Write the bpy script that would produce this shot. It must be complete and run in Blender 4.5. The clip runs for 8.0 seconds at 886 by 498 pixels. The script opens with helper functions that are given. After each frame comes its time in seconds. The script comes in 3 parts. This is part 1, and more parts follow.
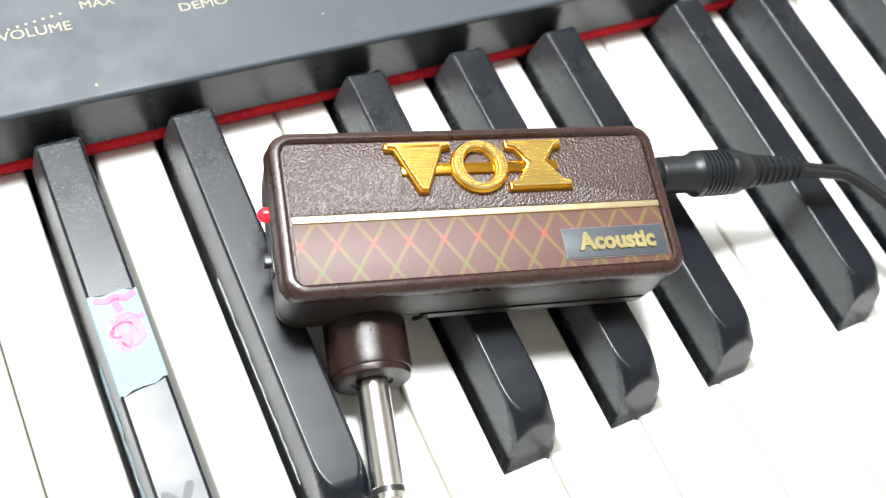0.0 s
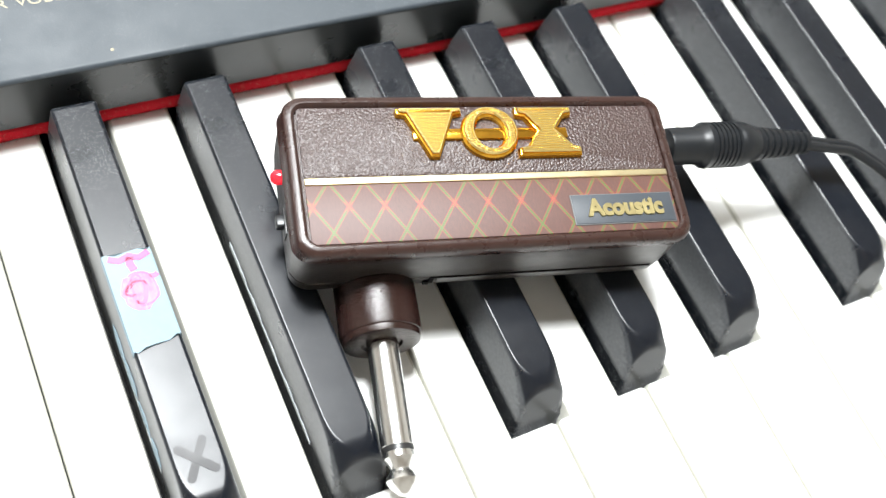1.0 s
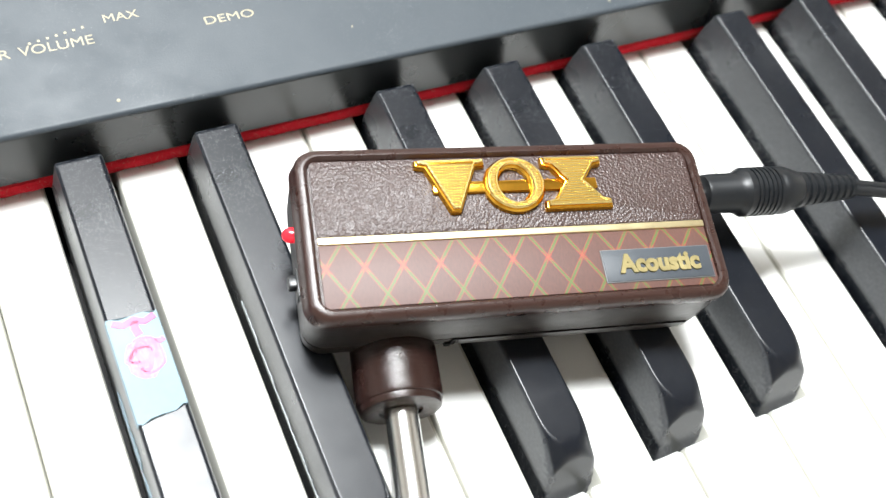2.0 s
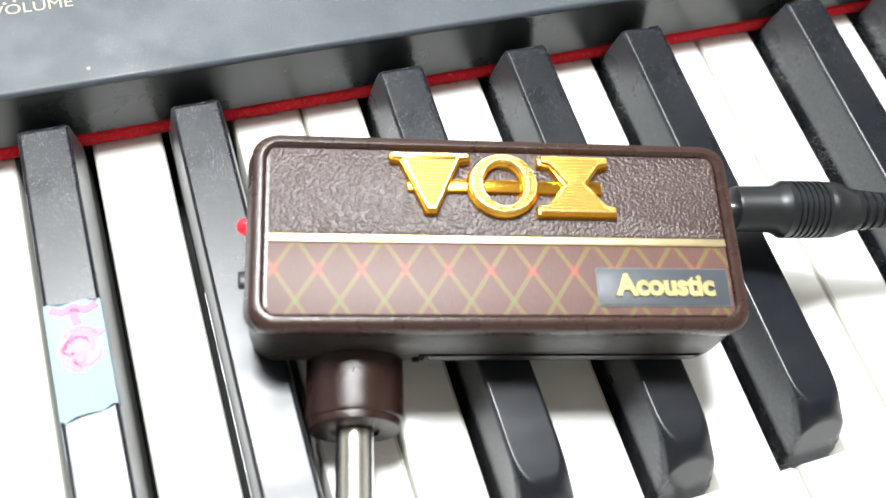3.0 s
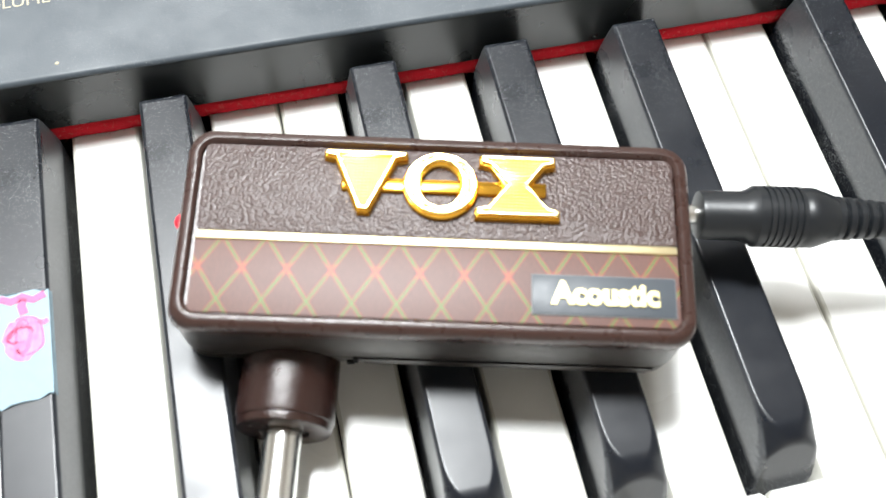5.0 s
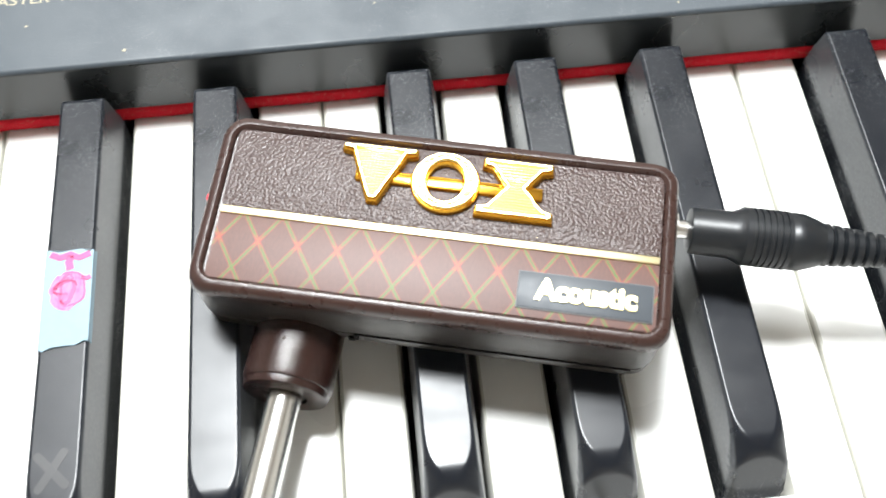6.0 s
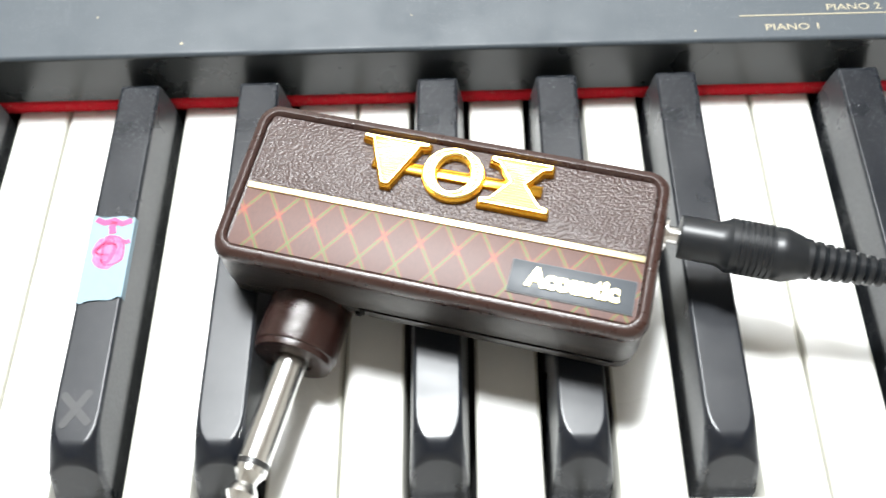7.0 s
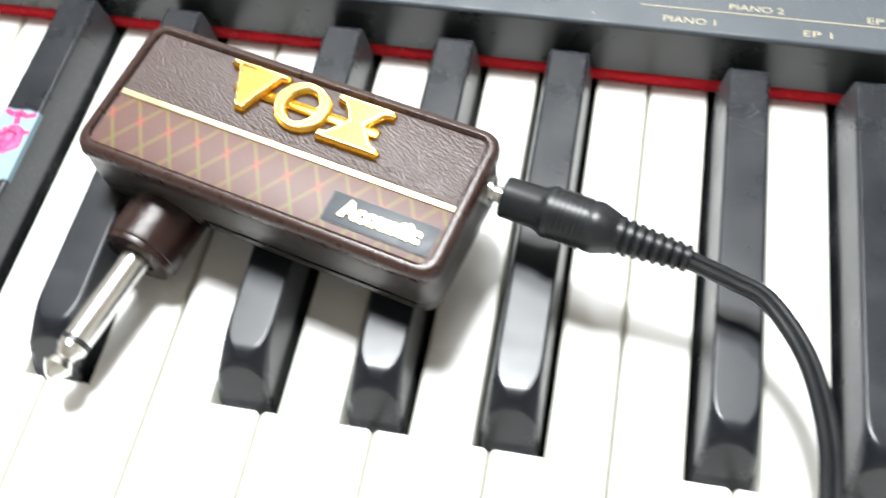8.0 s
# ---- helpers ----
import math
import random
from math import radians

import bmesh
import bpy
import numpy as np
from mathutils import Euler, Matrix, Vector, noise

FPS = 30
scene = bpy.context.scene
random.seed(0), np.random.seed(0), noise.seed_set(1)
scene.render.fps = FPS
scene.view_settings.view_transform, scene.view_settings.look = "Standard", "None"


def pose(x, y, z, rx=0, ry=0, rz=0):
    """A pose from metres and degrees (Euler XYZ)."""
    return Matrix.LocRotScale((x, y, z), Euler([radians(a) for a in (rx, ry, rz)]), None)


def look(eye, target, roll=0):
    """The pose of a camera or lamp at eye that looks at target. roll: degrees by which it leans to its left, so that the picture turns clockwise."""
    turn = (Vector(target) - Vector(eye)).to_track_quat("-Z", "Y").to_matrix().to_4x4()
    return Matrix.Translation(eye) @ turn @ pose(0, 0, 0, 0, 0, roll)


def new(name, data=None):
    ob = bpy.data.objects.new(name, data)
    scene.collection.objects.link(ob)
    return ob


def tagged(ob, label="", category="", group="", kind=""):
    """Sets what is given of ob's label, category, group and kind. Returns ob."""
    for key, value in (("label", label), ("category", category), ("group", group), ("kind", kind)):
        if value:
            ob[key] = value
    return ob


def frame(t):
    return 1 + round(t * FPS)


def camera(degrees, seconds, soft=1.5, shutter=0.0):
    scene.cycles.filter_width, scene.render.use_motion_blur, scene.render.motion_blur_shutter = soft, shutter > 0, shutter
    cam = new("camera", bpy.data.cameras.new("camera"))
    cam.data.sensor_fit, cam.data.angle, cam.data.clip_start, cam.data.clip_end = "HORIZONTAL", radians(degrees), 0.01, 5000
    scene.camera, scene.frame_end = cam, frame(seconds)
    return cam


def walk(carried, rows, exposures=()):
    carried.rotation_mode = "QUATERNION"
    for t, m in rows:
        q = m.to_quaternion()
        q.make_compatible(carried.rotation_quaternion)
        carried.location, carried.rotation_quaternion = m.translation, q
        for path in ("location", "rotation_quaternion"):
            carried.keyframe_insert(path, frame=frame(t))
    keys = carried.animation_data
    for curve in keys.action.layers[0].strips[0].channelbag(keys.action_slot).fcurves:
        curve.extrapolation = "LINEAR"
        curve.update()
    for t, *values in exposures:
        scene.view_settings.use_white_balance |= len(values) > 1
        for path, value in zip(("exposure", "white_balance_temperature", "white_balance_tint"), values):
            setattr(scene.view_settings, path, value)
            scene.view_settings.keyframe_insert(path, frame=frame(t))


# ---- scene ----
cam = camera(48.23, 8.0, soft=1.4, shutter=0.5)
PATH = [
    (0, (0.00499, -0.02809, 0.19040), (0.10492, 0.06061, -0.02090), 26.26),
    (0.5, (0.00359, -0.02848, 0.18936), (0.10304, 0.06077, -0.02192), 26.25),
    (1, (0.00083, -0.03473, 0.18824), (0.10026, 0.05488, -0.02291), 26.39),
    (1.5, (0.00301, -0.03144, 0.18999), (0.10267, 0.05889, -0.02075), 25.05),
    (1.7, (0.00351, -0.02629, 0.18778), (0.10206, 0.06752, -0.02190), 23.79),
    (2.8, (0.03611, -0.02196, 0.17328), (0.10662, 0.07939, -0.04415), 18.58),
    (3, (0.04109, -0.02123, 0.17129), (0.10519, 0.08140, -0.04747), 16.29),
    (3.5, (0.05101, -0.02402, 0.16784), (0.10470, 0.08119, -0.05249), 12.07),
    (4, (0.05764, -0.02136, 0.16724), (0.10384, 0.08449, -0.05448), 9.34),
    (4.5, (0.06521, -0.02192, 0.16751), (0.10451, 0.08533, -0.05488), 6.45),
    (4.7, (0.06822, -0.02258, 0.16810), (0.10554, 0.08466, -0.05463), 5.72),
    (5.8, (0.08532, -0.03877, 0.17861), (0.09926, 0.07959, -0.04120), -0.74),
    (6, (0.08729, -0.03963, 0.17997), (0.09691, 0.07885, -0.03997), -1.54),
    (6.5, (0.09041, -0.04867, 0.18501), (0.08610, 0.07620, -0.03153), -3.32),
    (7, (0.09855, -0.05737, 0.18631), (0.09159, 0.07270, -0.02707), -3.82),
    (7.5, (0.12621, -0.06007, 0.18528), (0.10133, 0.07118, -0.02603), -5.03),
    (8, (0.15502, -0.06820, 0.18628), (0.12071, 0.05929, -0.02602), -5.13),
]
cam.data.dof.use_dof, cam.data.dof.focus_distance, cam.data.dof.aperture_fstop = True, 0.195, 17.0
walk(cam, [(t, look(eye, target, roll)) for t, eye, target, roll in PATH])

# ---- light ----
LAMP = (-0.02, 0.38, 1.45)
world = bpy.data.worlds.new("room_world")
scene.world = world
world.use_nodes = True
world.node_tree.nodes["Background"].inputs[0].default_value = (0.9, 0.95, 1.0, 1)
world.node_tree.nodes["Background"].inputs[1].default_value = 0.02
TUBE = (-0.06, 0.66, 1.45)
for spot, shape, size, across, power in ((LAMP, "DISK", 0.26, 0.26, 48.0), (TUBE, "RECTANGLE", 0.92, 0.34, 21.5)):
    bulb = bpy.data.lights.new("ceiling_lamp_light", "AREA")
    bulb.shape, bulb.size, bulb.energy, bulb.color = shape, size, power, (0.95, 0.985, 1.0)
    if shape == "RECTANGLE":
        bulb.size_y = across
    new("ceiling_lamp_light", bulb).matrix_world = look(spot, (spot[0], 0.04, 0.0))
scene.view_settings.exposure = 0.0


# ---- materials ----
class Nodes:
    """A short way to write node trees."""

    def __init__(self, name):
        self.mat = bpy.data.materials.new(name)
        self.mat.use_nodes = True
        self.tree = self.mat.node_tree
        self.bsdf = self.tree.nodes["Principled BSDF"]
        self.coord = self.tree.nodes.new("ShaderNodeTexCoord").outputs["Object"]

    def put(self, socket, value):
        if isinstance(value, bpy.types.NodeSocket):
            self.tree.links.new(value, socket)
        elif isinstance(value, tuple) and len(value) == 3 and socket.type == "RGBA":
            socket.default_value = (*value, 1)
        else:
            socket.default_value = value

    def math(self, op, a, b=0.0, c=0.0):
        n = self.tree.nodes.new("ShaderNodeMath")
        n.operation = op
        for k, v in enumerate((a, b, c)):
            self.put(n.inputs[k], v)
        return n.outputs[0]

    def noise(self, scale, detail=3.0, rough=0.55, stretch=None):
        n = self.tree.nodes.new("ShaderNodeTexNoise")
        n.inputs["Scale"].default_value, n.inputs["Detail"].default_value, n.inputs["Roughness"].default_value = scale, detail, rough
        self.put(n.inputs["Vector"], self.stretched(stretch) if stretch else self.coord)
        return n.outputs["Fac"]

    def stretched(self, scale):
        n = self.tree.nodes.new("ShaderNodeMapping")
        self.put(n.inputs["Vector"], self.coord)
        n.inputs["Scale"].default_value = scale
        return n.outputs[0]

    def voronoi(self, scale, feature="F1"):
        n = self.tree.nodes.new("ShaderNodeTexVoronoi")
        n.feature = feature
        n.inputs["Scale"].default_value = scale
        self.put(n.inputs["Vector"], self.coord)
        return n.outputs["Distance"], n.outputs.get("Color")

    def ramp(self, fac, lo, hi, a=0.0, b=1.0):
        n = self.tree.nodes.new("ShaderNodeMapRange")
        for key, v in (("Value", fac), ("From Min", lo), ("From Max", hi), ("To Min", a), ("To Max", b)):
            self.put(n.inputs[key], v)
        return n.outputs[0]

    def mix(self, fac, a, b):
        n = self.tree.nodes.new("ShaderNodeMix")
        n.data_type = "RGBA"
        self.put(n.inputs[0], fac)
        self.put(n.inputs[6], a)
        self.put(n.inputs[7], b)
        return n.outputs[2]

    def axes(self):
        n = self.tree.nodes.new("ShaderNodeSeparateXYZ")
        self.put(n.inputs[0], self.coord)
        return n.outputs

    def random(self):
        return self.tree.nodes.new("ShaderNodeObjectInfo").outputs["Random"]

    def bump(self, height, strength=0.3, distance=0.0002):
        n = self.tree.nodes.new("ShaderNodeBump")
        n.inputs["Strength"].default_value, n.inputs["Distance"].default_value = strength, distance
        self.put(n.inputs["Height"], height)
        self.put(self.bsdf.inputs["Normal"], n.outputs[0])

    def set(self, **values):
        for key, v in values.items():
            self.put(self.bsdf.inputs[key.replace("_", " ")], v)
        return self.mat


def plain(name, colour, rough, metal=0.0, vary=0.12, scale=300.0, relief=0.15, depth=0.0001, spec=0.5):
    n = Nodes(name)
    f = n.noise(scale, 4)
    g = n.noise(scale * 0.12, 3)
    dark = tuple(c * (1 - vary) for c in colour)
    lite = tuple(min(1, c * (1 + vary)) for c in colour)
    n.bump(f, relief, depth)
    return n.set(Base_Color=n.mix(n.math("MULTIPLY_ADD", f, 0.5, n.math("MULTIPLY", g, 0.5)), dark, lite), Metallic=metal,
                 Roughness=n.ramp(g, 0.3, 0.7, rough * 0.85, rough * 1.15), Specular_IOR_Level=spec)


def dusty(name, colour, rough, dust, amount, grain=2600.0, relief=0.2, depth=0.00004, scratch=0.0, worn_and_lit=False):
    """A dark plastic with pale specks of dust and a fine moulded grain; a key's flanks can carry a painted-on
    reflection.
    """
    n = Nodes(name)
    spot, _ = n.voronoi(1500.0)
    fine, _ = n.voronoi(3600.0)
    where = n.noise(60.0, 3)
    lots = n.ramp(where, 0.25, 0.75, 0.35 * amount, amount)
    if worn_and_lit:
        x, y, z = n.axes()
        lots = n.math("MULTIPLY", lots, n.ramp(y, 0.030, 0.085, 0.32, 1.15))
        low = n.math("MULTIPLY", n.ramp(z, 0.0048, 0.0010), n.ramp(n.noise(110.0, 3), 0.32, 0.62, 0.25, 1.0))
        brim = n.math("MULTIPLY", n.ramp(z, 0.0112, 0.0122), n.ramp(y, 0.0885, 0.0945, 0.0, 0.45))
        lots = n.math("ADD", lots, n.math("MAXIMUM", n.math("MULTIPLY", low, 1.1), brim))
        foot = n.math("MULTIPLY", n.ramp(z, 0.0021, 0.0014), n.ramp(n.math("ABSOLUTE", x), 0.0050, 0.0056))
        n.set(Specular_IOR_Level=n.ramp(foot, 0.0, 1.0, 0.39, 0.05))
    specks = n.math("LESS_THAN", spot, n.math("MULTIPLY", lots, 0.13))
    small = n.math("MULTIPLY", n.math("LESS_THAN", fine, n.math("MULTIPLY", lots, 0.24)), 0.5)
    film = n.math("MULTIPLY", n.ramp(n.noise(420.0, 4), 0.35, 0.8), 0.012 * amount)
    if worn_and_lit:
        # Greyer flanks: the white keys' reflection, painted into the colour.
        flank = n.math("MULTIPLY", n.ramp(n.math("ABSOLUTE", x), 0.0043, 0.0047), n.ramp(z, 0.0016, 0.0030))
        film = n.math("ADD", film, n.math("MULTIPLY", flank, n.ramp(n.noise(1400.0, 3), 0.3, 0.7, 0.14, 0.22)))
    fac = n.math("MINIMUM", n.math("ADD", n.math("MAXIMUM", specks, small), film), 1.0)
    grit = n.noise(grain, 2)
    if scratch:
        lines = n.noise(160.0, 4, 0.6, (14.0, 1.0, 1.0))
        fac = n.math("MINIMUM", n.math("ADD", fac, n.math("MULTIPLY", n.ramp(lines, 0.62, 0.8), scratch)), 1.0)
    n.bump(grit, relief, depth)
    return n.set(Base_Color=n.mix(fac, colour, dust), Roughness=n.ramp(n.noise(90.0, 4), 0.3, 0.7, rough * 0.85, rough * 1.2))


WHITE = plain("white_key_plastic", (0.82, 0.82, 0.80), 0.28, vary=0.02, scale=200, relief=0.02)
CREAM = plain("cream_key_side", (0.58, 0.575, 0.52), 0.5, vary=0.1, scale=200)
BLACK = dusty("black_key_plastic", (0.0042, 0.0058, 0.0095), 0.30, (0.28, 0.29, 0.30), 0.95, grain=3800, relief=0.10, scratch=0.02, worn_and_lit=True)
PANEL = dusty("control_panel_paint", (0.040, 0.051, 0.062), 0.52, (0.30, 0.31, 0.31), 0.85, grain=2200, relief=0.6)
FACE = dusty("fascia_plastic", (0.018, 0.020, 0.020), 0.29, (0.4, 0.4, 0.38), 0.25, grain=2600, relief=0.12)
INSIDE = plain("keybed_black", (0.012, 0.012, 0.012), 0.7)
PRINT = plain("panel_print", (0.36, 0.32, 0.22), 0.5, vary=0.08)
BROWN = plain("brown_case_plastic", (0.031, 0.0135, 0.0105), 0.29, vary=0.2, scale=2500, relief=0.5, depth=0.00011)
DARKBROWN = plain("dark_base_plastic", (0.026, 0.021, 0.0185), 0.40, vary=0.2, scale=2200, relief=0.6, depth=0.00012, spec=1.0)
HUB = plain("grained_brown_plastic", (0.019, 0.0072, 0.0055), 0.24, vary=0.2, scale=2300, relief=0.7, depth=0.00016)
GOLD = plain("gold_trim_foil", (0.88, 0.77, 0.48), 0.40, metal=1.0, vary=0.1, scale=1200, relief=0.06)
CHROME = plain("nickel_plug_metal", (0.70, 0.70, 0.68), 0.24, metal=1.0, vary=0.06, scale=600, relief=0.03)
RUBBER = plain("black_cable_plastic", (0.008, 0.0095, 0.0115), 0.36, vary=0.2, scale=900, relief=0.15, spec=0.4)
INSULATION = plain("insulating_ring", (0.02, 0.02, 0.02), 0.4)
SEAM = plain("seam_gap", (0.009, 0.008, 0.008), 0.8, spec=0.1)
PLATE = plain("name_plate_grey", (0.042, 0.050, 0.060), 0.5, vary=0.1, scale=2500)
PLATEEDGE = plain("name_plate_rim", (0.12, 0.125, 0.13), 0.5)
PENCIL = plain("pencil_mark", (0.028, 0.028, 0.030), 0.47, vary=0.4, scale=900, spec=0.42)
TAPE = plain("paper_tape", (0.21, 0.30, 0.355), 0.55, vary=0.12, scale=500, relief=0.3, spec=0.35)
SCRAP = plain("dull_clear_tape", (0.50, 0.54, 0.55), 0.3, vary=0.25, scale=700, relief=0.5)
PLASTER = plain("room_paint", (0.74, 0.725, 0.69), 0.8, scale=8)
WOOD = plain("floor_wood", (0.30, 0.19, 0.11), 0.5, vary=0.3, scale=12)
LAMPWHITE = plain("lamp_enamel", (0.8, 0.8, 0.8), 0.4, scale=40)


def felt_material():
    n = Nodes("red_felt")
    f = n.noise(1800, 4, 0.7)
    g = n.noise(160, 3)
    n.bump(f, 0.9, 0.0005)
    lint = n.ramp(n.noise(700, 3, 0.7), 0.66, 0.74)
    return n.set(Base_Color=n.mix(n.math("MULTIPLY", lint, 0.35), n.mix(n.math("MULTIPLY_ADD", f, 0.6, n.math("MULTIPLY", g, 0.4)), (0.42, 0.006, 0.014), (0.75, 0.03, 0.045)), (0.7, 0.5, 0.42)),
                 Roughness=0.95, Specular_IOR_Level=0.1)


def vinyl_material():
    """Brown leather-grained vinyl."""
    n = Nodes("leathergrain_vinyl")
    cell, _ = n.voronoi(1900)
    wob = n.noise(4200, 3, 0.6)
    n.bump(n.math("MULTIPLY_ADD", wob, 0.45, n.math("MULTIPLY", cell, -1.0)), 1.0, 0.00020)
    return n.set(Base_Color=n.mix(n.noise(300, 3), (0.030, 0.0125, 0.0100), (0.046, 0.0205, 0.0165)), Roughness=0.42, Specular_IOR_Level=0.95, Coat_Weight=0.12, Coat_Roughness=0.45)


def grille_material():
    """Maroon woven print with a net of diamond lines: each line a red thread beside twin dotted green ones, redder where lines cross."""
    n = Nodes("diamond_grille_print")
    x, y, _ = n.axes()
    mid = n.math("ADD", y, 0.0070)
    net = n.math("MULTIPLY", n.math("SUBTRACT", x, 0.00085), 1 / 0.00702)
    green, red, gap = [], [], []
    for sign in (1.0, -1.0):
        f = n.math("MULTIPLY_ADD", mid, sign / 0.0106, net)
        f = n.math("SUBTRACT", n.math("FRACT", f), 0.5)
        green.append(n.math("MAXIMUM", n.math("COMPARE", f, 0.034, 0.016), n.math("COMPARE", f, -0.018, 0.016)))
        gap.append(n.math("COMPARE", f, 0.008, 0.010))
        red.append(n.math("COMPARE", n.math("ABSOLUTE", n.math("SUBTRACT", f, 0.008)), 0.056, 0.014))
    green, red, gap = n.math("MAXIMUM", *green), n.math("MAXIMUM", *red), n.math("MAXIMUM", *gap)
    stitch = n.ramp(n.math("SINE", n.math("MULTIPLY", y, 15000.0)), -0.5, 0.5, 0.45, 1.0)
    weave = n.noise(2600, 2, 0.5, (1.0, 0.35, 1.0))
    thread = n.math("MULTIPLY", n.math("SINE", n.math("MULTIPLY", x, 19000.0)), n.math("SINE", n.math("MULTIPLY", y, 19000.0)))
    cloth = n.mix(n.math("MULTIPLY_ADD", thread, 0.22, weave), (0.054, 0.0175, 0.0115), (0.104, 0.036, 0.024))
    edge = n.ramp(n.math("ABSOLUTE", mid), 0.0004, 0.0015)
    one = n.mix(edge, (0.34, 0.05, 0.02), (0.052, 0.150, 0.012))
    base = n.mix(n.math("MULTIPLY", red, 0.75), cloth, (0.25, 0.024, 0.016))
    base = n.mix(gap, base, (0.085, 0.065, 0.015))
    n.bump(n.math("MULTIPLY_ADD", thread, 0.35, weave), 0.3, 0.00008)
    return n.set(Base_Color=n.mix(n.math("MULTIPLY", green, stitch), base, one), Roughness=0.58, Specular_IOR_Level=0.9, Coat_Weight=0.12, Coat_Roughness=0.55)


def emblem_material(name, colour, rough, ridge):
    n = Nodes(name)
    w = n.tree.nodes.new("ShaderNodeTexWave")
    n.put(w.inputs["Vector"], n.coord)
    w.bands_direction = "DIAGONAL"
    w.inputs["Scale"].default_value = 1000.0
    w.inputs["Distortion"].default_value = 0.4
    n.bump(n.math("MULTIPLY_ADD", n.noise(2600, 2), 0.8, w.outputs["Fac"]), ridge, 0.00004)
    return n.set(Base_Color=n.mix(n.noise(800, 2), colour, tuple(min(1, c * 1.25) for c in colour)), Metallic=1.0, Roughness=rough)


def ink_material():
    """Scribbled marker ink that lets the paper through."""
    n = Nodes("pink_marker_ink")
    f = n.noise(1100, 3, 0.6, (1.0, 0.5, 1.0))
    g = n.noise(350, 2)
    return n.set(Base_Color=n.mix(n.ramp(n.math("MULTIPLY_ADD", f, 0.7, n.math("MULTIPLY", g, 0.3)), 0.42, 0.62), (0.52, 0.05, 0.19), (0.40, 0.12, 0.25)), Roughness=0.42)


PINK = ink_material()
MAGENTA = plain("magenta_marker_ink", (0.50, 0.030, 0.16), 0.4, vary=0.35, scale=900)
FELT = felt_material()
FUZZ = plain("felt_lint", (0.52, 0.16, 0.13), 0.9, vary=0.4, scale=700, spec=0.1)
VINYL = vinyl_material()
GRILLE = grille_material()
EMBLEM = emblem_material("gold_emblem_ribbed", (0.92, 0.68, 0.27), 0.21, 0.4)
EMBLEMSIDE = emblem_material("gold_emblem_base", (0.78, 0.42, 0.05), 0.16, 0.1)
LETTERGOLD = plain("gold_letter_foil", (0.56, 0.48, 0.24), 0.36, metal=1.0, vary=0.05, scale=900)
LED = Nodes("red_led_lens")
LED.set(Base_Color=(0.8, 0.02, 0.03), Roughness=0.15, Emission_Color=(1.0, 0.02, 0.05), Emission_Strength=0.6)
LED = LED.mat


# ---- building helpers ----
def empty(name, m=None):
    ob = new(name)
    ob.empty_display_size = 0.02
    if m is not None:
        ob.matrix_world = m
    return ob


def part(name, bm, material, parent=None, label="", smooth=True):
    """One mesh object from a bmesh, under a thing or a part."""
    bmesh.ops.recalc_face_normals(bm, faces=bm.faces[:])
    if smooth:
        for e in bm.edges:
            if len(e.link_faces) == 2 and e.calc_face_angle(0.0) > radians(32):
                e.smooth = False
    for f in bm.faces:
        f.smooth = smooth
    me = bpy.data.meshes.new(name)
    bm.to_mesh(me)
    bm.free()
    for m in material if isinstance(material, tuple) else (material,):
        me.materials.append(m)
    ob = new(name, me)
    ob.parent = parent
    if label:
        tagged(ob, label)
    return ob


def bevelled(bm, edges, width, segments=2):
    bmesh.ops.bevel(bm, geom=edges, offset=width, segments=segments, profile=0.5, affect="EDGES", clamp_overlap=True)


def box(x0, x1, y0, y1, z0, z1, bevel=0.0, segments=2):
    own = bmesh.new()
    bmesh.ops.create_cube(own, size=1.0, matrix=Matrix.LocRotScale(((x0 + x1) / 2, (y0 + y1) / 2, (z0 + z1) / 2), None, (x1 - x0, y1 - y0, z1 - z0)))
    if bevel:
        bevelled(own, own.edges[:], bevel, segments)
    return own


def prism(points, z0, z1, bevel=0.0, segments=2):
    """A flat shape drawn up from z0 to z1, its upper edges rounded."""
    bm = bmesh.new()
    face = bm.faces.new([bm.verts.new((x, y, z0)) for x, y in points])
    top = bmesh.ops.extrude_face_region(bm, geom=[face])["geom"]
    upper = [v for v in top if isinstance(v, bmesh.types.BMVert)]
    for v in upper:
        v.co.z = z1
    if bevel:
        rim = set(upper)
        bevelled(bm, [e for e in bm.edges if e.verts[0] in rim and e.verts[1] in rim], bevel, segments)
    return bm


def loft(loops, close_first=True, close_last=True):
    """A skin over rings of equally many points."""
    bm = bmesh.new()
    rings = [[bm.verts.new(p) for p in loop] for loop in loops]
    n = len(rings[0])
    for a, b in zip(rings, rings[1:]):
        for k in range(n):
            bm.faces.new((a[k], a[(k + 1) % n], b[(k + 1) % n], b[k]))
    if close_first:
        bm.faces.new(rings[0][::-1])
    if close_last:
        bm.faces.new(rings[-1])
    return bm


def rounded(hx, hy, r, z, n=6, cx=0.0, cy=0.0):
    pts = []
    for k, (sx, sy) in enumerate(((1, 1), (-1, 1), (-1, -1), (1, -1))):
        for j in range(n + 1):
            a = math.pi / 2 * (k + j / n)
            pts.append((cx + sx * (hx - r) + r * math.cos(a), cy + sy * (hy - r) + r * math.sin(a), z))
    return pts


def lathe(profile, m, n=40):
    """A turned body: profile of (radius, distance along the axis), the axis being +x of the pose m."""
    bm = loft([[m @ Vector((d, r * math.cos(2 * math.pi * k / n), r * math.sin(2 * math.pi * k / n))) for k in range(n)] for r, d in profile])
    return bm


